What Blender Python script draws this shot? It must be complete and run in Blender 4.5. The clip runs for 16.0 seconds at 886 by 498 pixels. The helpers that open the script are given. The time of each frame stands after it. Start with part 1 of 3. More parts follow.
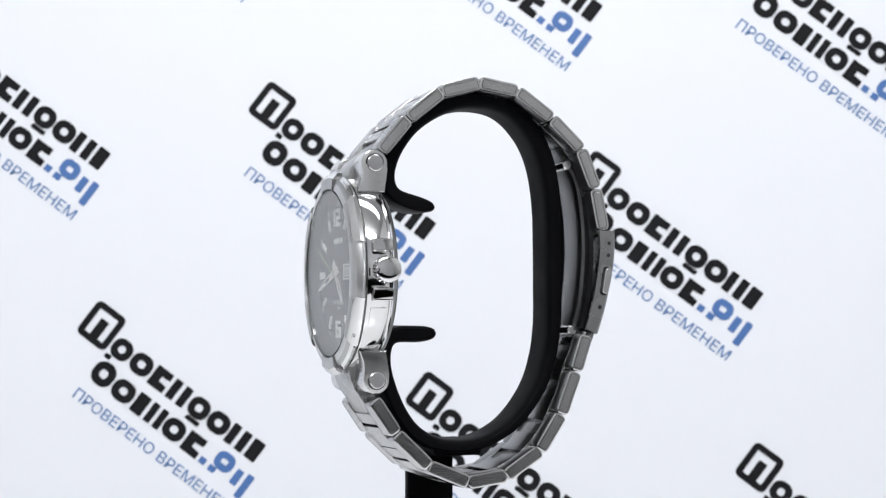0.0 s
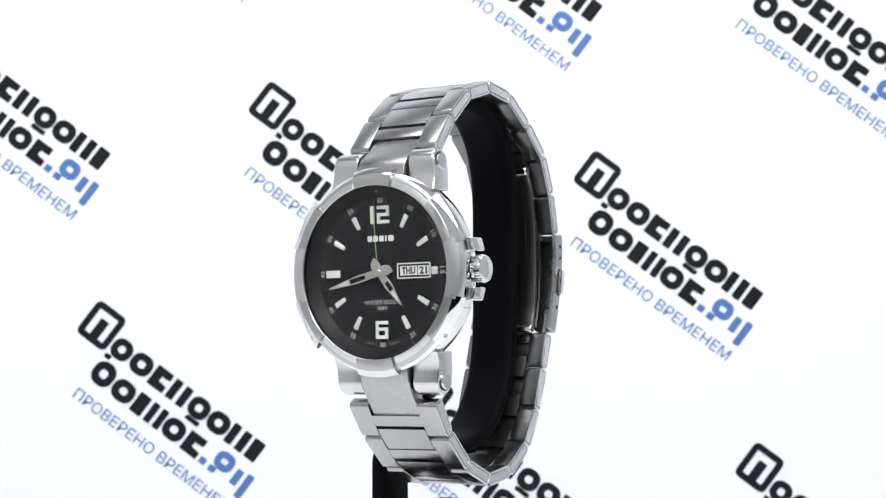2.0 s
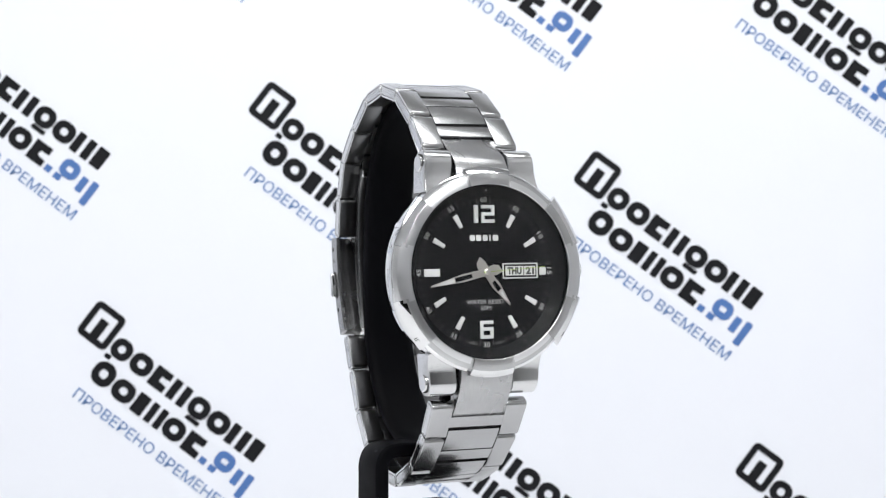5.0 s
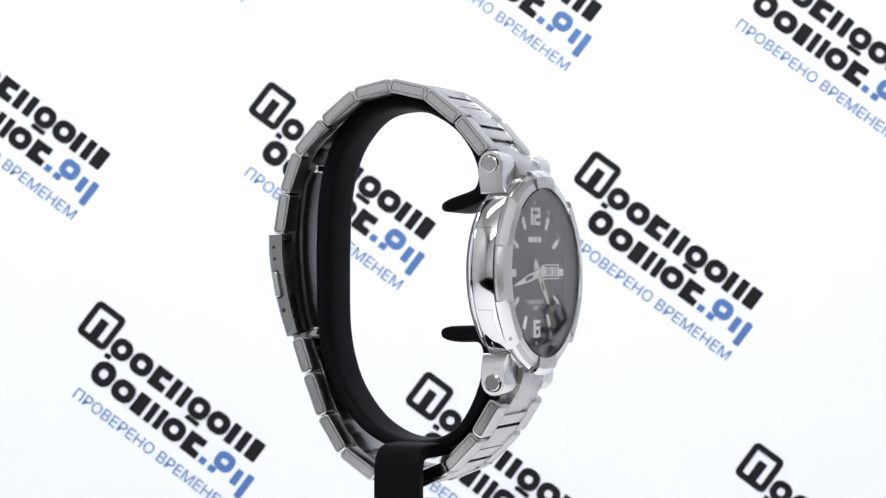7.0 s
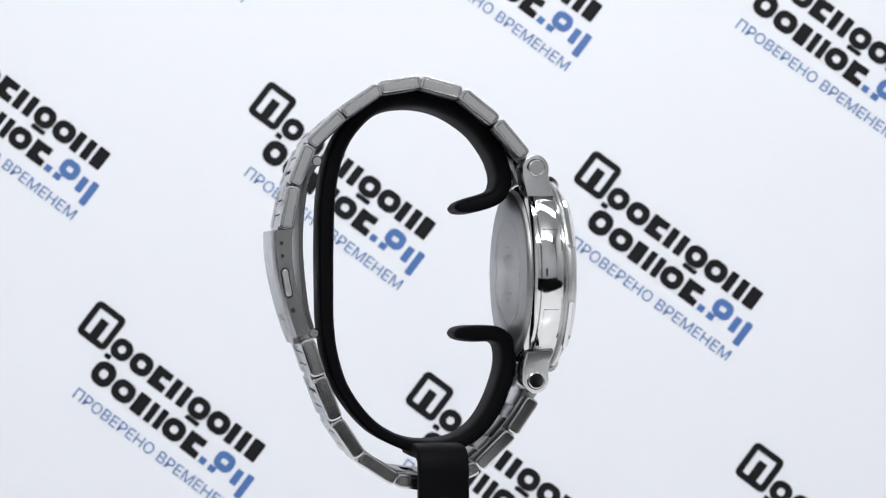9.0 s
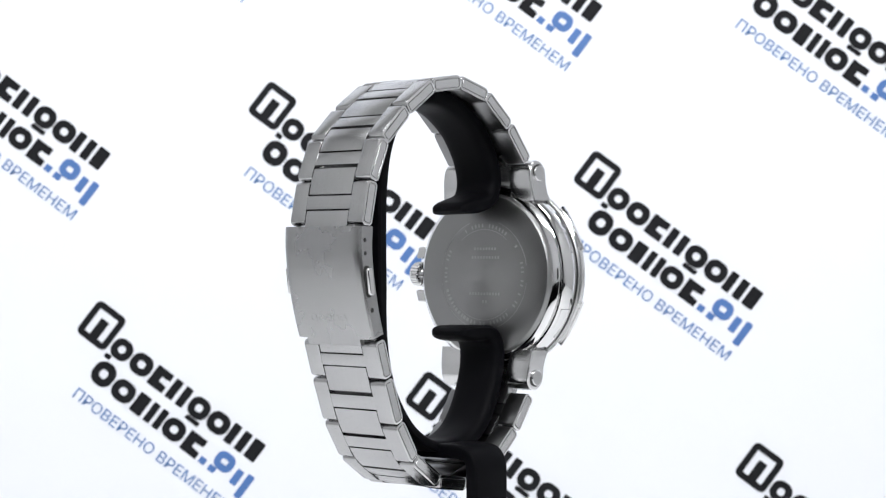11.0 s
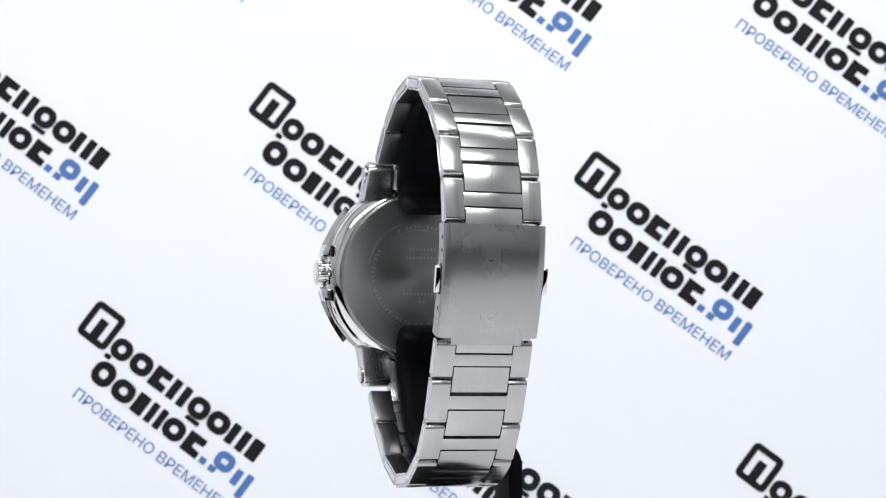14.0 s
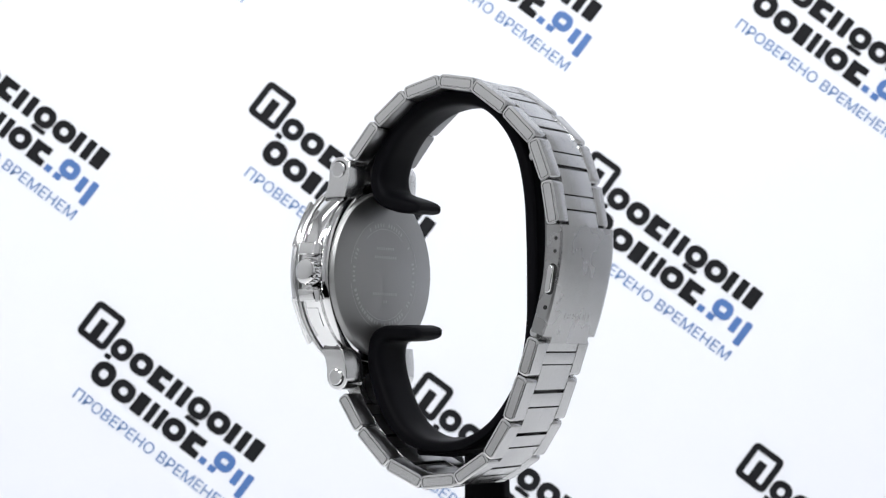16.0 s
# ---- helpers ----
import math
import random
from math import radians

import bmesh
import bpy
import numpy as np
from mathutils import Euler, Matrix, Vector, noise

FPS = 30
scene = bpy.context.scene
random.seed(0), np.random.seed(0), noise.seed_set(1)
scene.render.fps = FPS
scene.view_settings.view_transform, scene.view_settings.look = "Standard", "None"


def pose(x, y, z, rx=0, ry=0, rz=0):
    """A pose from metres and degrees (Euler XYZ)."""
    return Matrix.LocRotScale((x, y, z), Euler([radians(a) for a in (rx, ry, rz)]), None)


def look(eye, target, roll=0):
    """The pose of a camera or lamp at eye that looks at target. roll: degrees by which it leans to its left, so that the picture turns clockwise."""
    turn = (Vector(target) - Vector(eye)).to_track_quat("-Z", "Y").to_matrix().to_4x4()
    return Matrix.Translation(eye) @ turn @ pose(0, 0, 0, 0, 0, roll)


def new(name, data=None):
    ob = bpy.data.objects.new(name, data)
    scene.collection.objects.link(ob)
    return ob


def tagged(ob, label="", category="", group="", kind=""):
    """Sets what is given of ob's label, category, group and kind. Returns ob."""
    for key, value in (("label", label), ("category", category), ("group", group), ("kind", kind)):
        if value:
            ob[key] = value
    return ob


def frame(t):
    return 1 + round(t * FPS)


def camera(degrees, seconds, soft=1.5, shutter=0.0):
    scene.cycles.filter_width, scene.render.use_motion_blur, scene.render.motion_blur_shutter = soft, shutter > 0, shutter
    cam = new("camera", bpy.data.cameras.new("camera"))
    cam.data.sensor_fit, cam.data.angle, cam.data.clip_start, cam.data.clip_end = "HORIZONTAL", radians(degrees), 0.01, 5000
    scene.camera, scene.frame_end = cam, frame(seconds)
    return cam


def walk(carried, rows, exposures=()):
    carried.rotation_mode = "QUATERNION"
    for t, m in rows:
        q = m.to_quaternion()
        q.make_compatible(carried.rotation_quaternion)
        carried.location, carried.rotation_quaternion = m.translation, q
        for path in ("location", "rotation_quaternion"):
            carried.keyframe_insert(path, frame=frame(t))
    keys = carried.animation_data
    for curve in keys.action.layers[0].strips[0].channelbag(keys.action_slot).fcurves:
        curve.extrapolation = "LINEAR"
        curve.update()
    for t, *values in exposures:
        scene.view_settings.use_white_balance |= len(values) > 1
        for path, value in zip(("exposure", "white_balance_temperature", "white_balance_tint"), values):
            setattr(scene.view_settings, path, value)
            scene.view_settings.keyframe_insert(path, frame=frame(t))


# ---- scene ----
cam = camera(28.2254, 16.0, soft=1.2)
cam.data.dof.use_dof, cam.data.dof.focus_distance, cam.data.dof.aperture_fstop = True, 0.378, 46
EYE = (0.0, -0.39552, 0.0)
VIEW = look(EYE, (0.001824, EYE[1] + 1.0, 0.032357), roll=-0.179)
walk(cam, [(0.0, VIEW), (16.0, VIEW)],
     exposures=[(0.0, 0.0), (0.5, 0.1), (1.0, 0.2), (1.5, 0.25), (2.5, 0.25), (3.0, 0.12), (3.5, 0.03), (4.0, 0.02), (5.2, 0.12), (6.5, 0.24), (7.0, 0.21), (7.5, 0.08),
                (8.0, -0.06), (8.5, -0.10), (9.0, -0.08), (10.2, 0.1), (11.5, 0.24), (12.0, 0.21), (12.5, 0.09), (13.0, -0.04), (13.5, -0.05), (14.0, 0.07), (14.5, 0.19),
                (15.0, 0.22), (15.5, 0.21), (16.0, 0.17)])

# ---- light: lamp over the watch, added fill above the lens, unseen reflector panels ----
world = bpy.data.worlds.new("world")
scene.world = world
world.use_nodes = True
world.node_tree.nodes["Background"].inputs[0].default_value = (0.8, 0.85, 0.95, 1)
world.node_tree.nodes["Background"].inputs[1].default_value = 0.15


def panel_light(name, eye, target, w, h, power, colour):
    data = bpy.data.lights.new(name, "AREA")
    data.shape, data.size, data.size_y = "RECTANGLE", w, h
    data.energy, data.color = power, colour
    ob = new(name, data)
    ob.matrix_world = look(eye, target)
    return ob


panel_light("top_lamp", (0, -0.04, 0.48), (0, 0.0, 0), 0.62, 0.08, 1.12, (0.985, 1.0, 1.01))
# Added fill, no known lamp: evens out the brightness of the backdrop.
panel_light("front_fill", (0, -0.45, 0.47), (0, 0.2, 0.0), 0.60, 0.12, 4.85, (0.985, 1.0, 1.01))


# ---- materials ----
def material(name, colour, rough=0.5, metal=0.0, spec=0.5, grain=(), bump=0.0, vary=0.0, wear=0.0, coat=0.0):
    """grain: scale of a noise along x, y, z per metre; bump: its depth; vary: colour change; wear: roughness change."""
    m = bpy.data.materials.new(name)
    m.use_nodes = True
    nt = m.node_tree
    b = nt.nodes["Principled BSDF"]
    b.inputs["Base Color"].default_value = (*colour, 1)
    b.inputs["Roughness"].default_value = rough
    b.inputs["Metallic"].default_value = metal
    b.inputs["Specular IOR Level"].default_value = spec
    b.inputs["Coat Weight"].default_value = coat
    if not grain:
        return m
    tc = nt.nodes.new("ShaderNodeTexCoord")
    mp = nt.nodes.new("ShaderNodeMapping")
    mp.inputs["Scale"].default_value = grain
    nt.links.new(tc.outputs["Object"], mp.inputs["Vector"])
    fine = nt.nodes.new("ShaderNodeTexNoise")
    fine.inputs["Scale"].default_value = 1.0
    fine.inputs["Detail"].default_value = 4.0
    nt.links.new(mp.outputs[0], fine.inputs["Vector"])
    broad = nt.nodes.new("ShaderNodeTexNoise")
    broad.inputs["Scale"].default_value = 120.0
    broad.inputs["Detail"].default_value = 3.0
    nt.links.new(tc.outputs["Object"], broad.inputs["Vector"])
    if bump:
        bp = nt.nodes.new("ShaderNodeBump")
        bp.inputs["Strength"].default_value = bump
        bp.inputs["Distance"].default_value = 0.0001
        nt.links.new(fine.outputs[0], bp.inputs["Height"])
        nt.links.new(bp.outputs[0], b.inputs["Normal"])
    if vary:
        mix = nt.nodes.new("ShaderNodeMix")
        mix.data_type = "RGBA"
        mix.inputs["A"].default_value = (*[c * (1 - vary) for c in colour], 1)
        mix.inputs["B"].default_value = (*[min(1, c * (1 + vary)) for c in colour], 1)
        add = nt.nodes.new("ShaderNodeMath")
        add.operation = "MULTIPLY_ADD"
        add.inputs[1].default_value = 0.5
        half = nt.nodes.new("ShaderNodeMath")
        half.operation = "MULTIPLY"
        half.inputs[1].default_value = 0.5
        nt.links.new(broad.outputs[0], half.inputs[0])
        nt.links.new(fine.outputs[0], add.inputs[0])
        nt.links.new(half.outputs[0], add.inputs[2])
        nt.links.new(add.outputs[0], mix.inputs["Factor"])
        nt.links.new(mix.outputs["Result"], b.inputs["Base Color"])
    if wear:
        mr = nt.nodes.new("ShaderNodeMapRange")
        mr.inputs["From Min"].default_value, mr.inputs["From Max"].default_value = 0.3, 0.7
        mr.inputs["To Min"].default_value, mr.inputs["To Max"].default_value = rough - wear, rough + wear
        nt.links.new(broad.outputs[0], mr.inputs["Value"])
        nt.links.new(mr.outputs[0], b.inputs["Roughness"])
    return m


STEEL = (0.42, 0.42, 0.423)
BRUSHED = material("brushed_steel", STEEL, 0.23, 1.0, grain=(3600, 130, 400), bump=0.2, vary=0.17, wear=0.03)
LINK_SIDE = material("link_side_steel", (0.66, 0.66, 0.662), 0.14, 1.0, grain=(2600, 2600, 2600), bump=0.12, vary=0.06, wear=0.05)
BRUSHED_Z = material("brushed_steel_lengthwise", STEEL, 0.28, 1.0, grain=(3600, 900, 130), bump=0.2, vary=0.17, wear=0.03)
CLASP_STEEL = material("clasp_steel", (0.38, 0.38, 0.383), 0.27, 1.0, grain=(3600, 130, 110), bump=0.14, vary=0.12, wear=0.02)
PAD_STEEL = material("pad_steel", (0.64, 0.64, 0.645), 0.33, 1.0, grain=(2500, 2500, 2500), bump=0.1, vary=0.05)
SATIN = material("satin_steel", (0.63, 0.63, 0.632), 0.2, 1.0, grain=(2500, 2500, 2500), bump=0.12, vary=0.05, wear=0.02)
POLISHED = material("polished_steel", (0.71, 0.71, 0.712), 0.07, 1.0, grain=(700, 700, 700), bump=0.02, vary=0.03, wear=0.03)
ENGRAVED = material("engraved_steel", (0.40, 0.40, 0.405), 0.4, 1.0)
DIAL_BLACK = material("dial_lacquer", (0.0025, 0.0025, 0.003), 0.4, spec=0.08, grain=(400, 400, 400), vary=0.3)
WHITE_PRINT = material("white_print", (0.40, 0.40, 0.40), 0.5)
GREY_PRINT = material("grey_print", (0.10, 0.10, 0.10), 0.5)
LUME = material("lume_white", (0.47, 0.475, 0.47), 0.45, grain=(6000, 6000, 6000), vary=0.04)
SILVER = material("hand_silver", (0.50, 0.485, 0.46), 0.4, 1.0, grain=(8000, 8000, 400), bump=0.08, vary=0.05)
LIME = material("lime_paint", (0.30, 0.40, 0.09), 0.4)
HOLE = material("dark_hole", (0.01, 0.01, 0.01), 0.6)
BLACK_PLASTIC = material("black_plastic", (0.0025, 0.0025, 0.0035), 0.55, spec=0.05, grain=(900, 900, 900), bump=0.08, vary=0.25, wear=0.06)
BANNER = material("banner_vinyl", (0.785, 0.80, 0.85), 0.55, spec=0.3, grain=(1500, 1500, 1500), bump=0.05, vary=0.012, wear=0.05)
INK_BLACK = material("ink_black", (0.010, 0.010, 0.012), 0.6, spec=0.12, grain=(900, 900, 900), vary=0.3)
INK_BLUE = material("ink_blue", (0.075, 0.165, 0.40), 0.5, spec=0.3, grain=(900, 900, 900), vary=0.1)
INK_PALE = material("ink_pale_blue", (0.10, 0.20, 0.42), 0.5, spec=0.3, grain=(900, 900, 900), vary=0.1)
TABLE = material("table_white", (0.85, 0.85, 0.855), 0.2, spec=0.5, grain=(300, 300, 300), bump=0.05, vary=0.04)
# Unseen reflector panels; the front one is lighter to brighten steel facing it.
REFLECTOR = material("reflector_grey", (0.52, 0.52, 0.52), 0.8, spec=0.1, grain=(800, 800, 800), bump=0.1, vary=0.03)
FRONT_REFLECTOR = material("front_reflector", (0.80, 0.80, 0.81), 0.8, spec=0.1, grain=(800, 800, 800), bump=0.1, vary=0.03)
ROOM = material("room_paint", (0.06, 0.06, 0.063), 0.8, spec=0.2, grain=(60, 60, 60), bump=0.05, vary=0.05)


def circular_brush(name, colour, rough):
    """Steel turned on a lathe: fine rings round the object's y axis."""
    m = material(name, colour, rough, 1.0)
    nt = m.node_tree
    b = nt.nodes["Principled BSDF"]
    tc = nt.nodes.new("ShaderNodeTexCoord")
    sep = nt.nodes.new("ShaderNodeSeparateXYZ")
    nt.links.new(tc.outputs["Object"], sep.inputs[0])
    at = nt.nodes.new("ShaderNodeMath")
    at.operation = "ARCTAN2"
    nt.links.new(sep.outputs["X"], at.inputs[0])
    nt.links.new(sep.outputs["Z"], at.inputs[1])
    ln = nt.nodes.new("ShaderNodeVectorMath")
    ln.operation = "LENGTH"
    nt.links.new(tc.outputs["Object"], ln.inputs[0])
    cmb = nt.nodes.new("ShaderNodeCombineXYZ")
    mul = nt.nodes.new("ShaderNodeMath")
    mul.operation = "MULTIPLY"
    mul.inputs[1].default_value = 9000
    nt.links.new(ln.outputs["Value"], mul.inputs[0])
    nt.links.new(mul.outputs[0], cmb.inputs[0])
    nt.links.new(at.outputs[0], cmb.inputs[1])
    nz = nt.nodes.new("ShaderNodeTexNoise")
    nz.inputs["Scale"].default_value = 1.0
    nz.inputs["Detail"].default_value = 3.0
    nt.links.new(cmb.outputs[0], nz.inputs["Vector"])
    bp = nt.nodes.new("ShaderNodeBump")
    bp.inputs["Strength"].default_value = 0.25
    bp.inputs["Distance"].default_value = 0.0001
    nt.links.new(nz.outputs[0], bp.inputs["Height"])
    nt.links.new(bp.outputs[0], b.inputs["Normal"])
    b.inputs["Anisotropic"].default_value = 0.75
    tg = nt.nodes.new("ShaderNodeTangent")
    tg.direction_type, tg.axis = "RADIAL", "Y"
    nt.links.new(tg.outputs[0], b.inputs["Tangent"])
    return m


# Steel with the bracelet inside's shade and dark reflections put into its colour.
SHADED_STEEL = material("shaded_steel", (0.20, 0.20, 0.203), 0.3, 1.0, grain=(1500, 1500, 1500), bump=0.1, vary=0.12)
TURNED = circular_brush("turned_steel", (0.275, 0.275, 0.275), 0.33)
BEZEL_STEEL = circular_brush("bezel_steel", (0.47, 0.47, 0.472), 0.28)


def glass():
    m = material("mineral_glass", (1, 1, 1), 0.0)
    b = m.node_tree.nodes["Principled BSDF"]
    b.inputs["Transmission Weight"].default_value = 1.0
    b.inputs["IOR"].default_value = 1.3
    return m


GLASS = glass()


# ---- mesh helpers, all in millimetres ----
MM = 0.001


def finish(bm, sharp=32):
    """Scales to metres, smooths all but sharp edges, and returns a mesh."""
    bmesh.ops.recalc_face_normals(bm, faces=bm.faces)
    for f in bm.faces:
        f.smooth = True
    for e in bm.edges:
        e.smooth = len(e.link_faces) == 2 and e.calc_face_angle(0) < radians(sharp)
    bmesh.ops.scale(bm, vec=(MM, MM, MM), verts=bm.verts)
    me = bpy.data.meshes.new("mesh")
    bm.to_mesh(me)
    bm.free()
    return me


def part(name, mesh, mat, parent, label="", at=None):
    if isinstance(mesh, bmesh.types.BMesh):
        mesh = finish(mesh)
    if not mesh.materials:
        mesh.materials.append(mat)
    ob = new(name, mesh)
    ob.parent = parent
    if at is not None:
        ob.matrix_basis = at
    if label:
        ob["label"] = label
    return ob


def place(x=0, y=0, z=0, rx=0, ry=0, rz=0):
    return pose(x * MM, y * MM, z * MM, rx, ry, rz)


def lathe(profile, n=96, a0=0.0, a1=360.0, closed=True):
    """Turns (radius, y) points round the y axis; angles run clockwise from 12."""
    bm = bmesh.new()
    whole = abs(a1 - a0) > 359.9
    steps = n if whole else n + 1
    rings = []
    for i in range(steps):
        a = radians(a0 + (a1 - a0) * i / n)
        rings.append([bm.verts.new((r * math.sin(a), y, r * math.cos(a))) for r, y in profile])
    m = len(profile)
    for i in range(n):
        p, q = rings[i], rings[(i + 1) % steps]
        for j in range(m if closed else m - 1):
            bm.faces.new((p[j], p[(j + 1) % m], q[(j + 1) % m], q[j]))
    if not whole:
        bm.faces.new(rings[0])
        bm.faces.new(rings[-1])
    bmesh.ops.remove_doubles(bm, verts=bm.verts, dist=0.0005)
    return bm


def box(x0, x1, y0, y1, z0, z1, bevel=0.2, seg=2):
    bm = bmesh.new()
    bmesh.ops.create_cube(bm, size=1)
    for v in bm.verts:
        v.co = Vector(((x0 + x1) / 2 + v.co.x * (x1 - x0), (y0 + y1) / 2 + v.co.y * (y1 - y0), (z0 + z1) / 2 + v.co.z * (z1 - z0)))
    if bevel:
        bmesh.ops.bevel(bm, geom=bm.edges[:], offset=bevel, segments=seg, profile=0.6, affect="EDGES")
    return bm


def joined(*bms):
    out = bmesh.new()
    for b in bms:
        me = bpy.data.meshes.new("tmp")
        b.to_mesh(me)
        b.free()
        out.from_mesh(me)
        bpy.data.meshes.remove(me)
    return out


def prism(points, x0, x1, bevel=0.2, seg=2):
    """A side outline of (y, z) points, drawn out along x."""
    bm = bmesh.new()
    a = [bm.verts.new((x0, y, z)) for y, z in points]
    b = [bm.verts.new((x1, y, z)) for y, z in points]
    n = len(points)
    fa, fb = bm.faces.new(a), bm.faces.new(b)
    for i in range(n):
        bm.faces.new((a[i], a[(i + 1) % n], b[(i + 1) % n], b[i]))
    bmesh.ops.recalc_face_normals(bm, faces=bm.faces)
    if bevel:
        rim = list(set(list(fa.edges) + list(fb.edges)))
        bmesh.ops.bevel(bm, geom=rim, offset=bevel, segments=seg, profile=0.6, affect="EDGES")
    return bm


def spline(points, n=8):
    """A smooth line through control points (Catmull-Rom)."""
    pts = [Vector(p) for p in points]
    pts = [2 * pts[0] - pts[1], *pts, 2 * pts[-1] - pts[-2]]
    out = []
    for i in range(1, len(pts) - 2):
        p0, p1, p2, p3 = pts[i - 1:i + 3]
        for k in range(n):
            t = k / n
            out.append(0.5 * (2 * p1 + (p2 - p0) * t + (2 * p0 - 5 * p1 + 4 * p2 - p3) * t * t + (3 * p1 - p0 - 3 * p2 + p3) * t ** 3))
    out.append(pts[-2])
    return out


def sweep(path, section, swap=False, taper=None):
    """Draws a section of (across, outward) points along a path of (y, z), or (x, z) with swap; taper gives its width, depth and sidewise shift."""
    bm = bmesh.new()
    rings = []
    for i, p in enumerate(path):
        d = (path[min(i + 1, len(path) - 1)] - path[max(i - 1, 0)]).normalized()
        nrm = Vector((-d.y, d.x))
        k = taper(i / (len(path) - 1)) if taper else (1, 1, 0)
        ring = []
        for across, out in section:
            q = p + nrm * out * k[1]
            w = across * k[0] + k[2]
            ring.append(bm.verts.new((q.x, w, q.y) if swap else (w, q.x, q.y)))
        rings.append(ring)
    m = len(section)
    for a, b in zip(rings, rings[1:]):
        for j in range(m):
            bm.faces.new((a[j], a[(j + 1) % m], b[(j + 1) % m], b[j]))
    bm.faces.new(rings[0])
    bm.faces.new(rings[-1])
    return bm


def rounded(w, h, r, n=5):
    """A rounded rectangle's outline, centred."""
    out = []
    for cx, cy, a0 in ((w / 2 - r, h / 2 - r, 0), (-w / 2 + r, h / 2 - r, 90), (-w / 2 + r, -h / 2 + r, 180), (w / 2 - r, -h / 2 + r, 270)):
        for i in range(n + 1):
            a = radians(a0 + 90 * i / n)
            out.append((cx + r * math.cos(a), cy + r * math.sin(a)))
    return out


def flat(loops, depth=0.1, bevel=0.0):
    """A flat plate in the xy plane from outlines, inner ones being holes; it rises to depth along z."""
    cu = bpy.data.curves.new("outline", "CURVE")
    cu.dimensions, cu.fill_mode = "2D", "BOTH"
    cu.extrude = depth / 2
    if bevel:
        cu.bevel_depth, cu.bevel_resolution, cu.offset = bevel, 1, -bevel
    for loop in loops:
        s = cu.splines.new("POLY")
        s.points.add(len(loop) - 1)
        for pt, (x, y) in zip(s.points, loop):
            pt.co = (x, y, 0, 1)
        s.use_cyclic_u = True
    return curve_mesh(cu, depth / 2 + bevel)


def curve_mesh(cu, lift):
    ob = new("outline", cu)
    bpy.context.view_layer.update()
    me = bpy.data.meshes.new_from_object(ob.evaluated_get(bpy.context.evaluated_depsgraph_get()))
    bpy.data.objects.remove(ob)
    bpy.data.curves.remove(cu)
    me.materials.clear()
    me.transform(Matrix.Scale(MM, 4) @ Matrix.Translation((0, 0, lift)))
    return me


def lettering(words, width, height, depth=0.06, bold=0.0):
    """Words in the built-in font, fitted to a box of that size and centred."""
    cu = bpy.data.curves.new("words", "FONT")
    cu.body, cu.align_x, cu.align_y, cu.size = words, "CENTER", "CENTER", 10
    cu.offset = bold
    cu.resolution_u = 3
    me = curve_mesh(cu, 0)
    co = np.array([v.co[:] for v in me.vertices]) / MM
    lo, hi = co.min(0), co.max(0)
    size = hi - lo
    me.transform(Matrix.Diagonal((width / size[0], height / size[1], 1, 1)) @ Matrix.Translation([-(a + b) / 2 * MM for a, b in zip(lo, hi)]))
    bm = bmesh.new()
    bm.from_mesh(me)
    bpy.data.meshes.remove(me)
    got = bmesh.ops.extrude_face_region(bm, geom=bm.faces[:])
    for v in got["geom"]:
        if isinstance(v, bmesh.types.BMVert):
            v.co.z += depth * MM
    bmesh.ops.recalc_face_normals(bm, faces=bm.faces)
    out = bpy.data.meshes.new("mesh")
    bm.to_mesh(out)
    bm.free()
    return out


# ---- the setting ----
def structure(name, mesh, mat, label, at=None):
    ob = part(name, mesh, mat, None, "", at)
    return tagged(ob, label, "", "", "structure")


TABLE_Z = -76.0
structure("table_top", box(-700, 700, -205, 330, TABLE_Z - 25, TABLE_Z, 2), TABLE, "plain white table top under the holder")
LEAN = 3.0
backdrop = structure("backdrop", box(-450, 450, -1.0, 0.0, -74, 320, 0), BANNER,
                     "white printed banner with slanted repeated black and blue marks", place(0, 200, 0, -LEAN))
# Unseen panels added round the watch to bounce light and show in the steel.
structure("reflector_west", box(-462, -450, -600, 240, TABLE_Z, 490, 1), REFLECTOR, "unseen pale grey side panel added to bounce light")
structure("reflector_east", box(450, 462, -600, 240, TABLE_Z, 490, 1), REFLECTOR, "unseen pale grey side panel added to bounce light")
structure("ceiling", box(-462, 462, -600, 240, 490, 500, 1), REFLECTOR, "unseen pale grey overhead panel added to bounce light")
structure("reflector_back", box(-462, 462, 240, 252, TABLE_Z, 490, 1), REFLECTOR, "unseen pale grey back panel added to bounce light")
# Also unseen; its opening is cut so the dial glass reflects dark.
structure("reflector_front", joined(box(-462, -50, -612, -600, -58, 490, 0), box(50, 462, -612, -600, -58, 490, 0), box(-50, 50, -612, -600, 66, 490, 0),
                               box(-50, 50, -612, -600, -58, -32, 0)), FRONT_REFLECTOR, "unseen pale front panel added for reflections, with an opening that keeps the dial dark")
structure("wall_room_south", box(-1600, 1600, -1720, -1600, -850, 1600, 0), ROOM, "grey room wall behind the table")
structure("wall_room_north", box(-1600, 1600, 1600, 1720, -850, 1600, 0), ROOM, "grey room wall")
structure("wall_room_west", box(-1720, -1600, -1720, 1720, -850, 1600, 0), ROOM, "grey room wall")
structure("wall_room_east", box(1600, 1720, -1720, 1720, -850, 1600, 0), ROOM, "grey room wall")
structure("room_ceiling", box(-1720, 1720, -1720, 1720, 1600, 1700, 0), ROOM, "grey room ceiling")
structure("floor", box(-1720, 1720, -1720, 1720, -950, -850, 0), ROOM, "grey room floor")


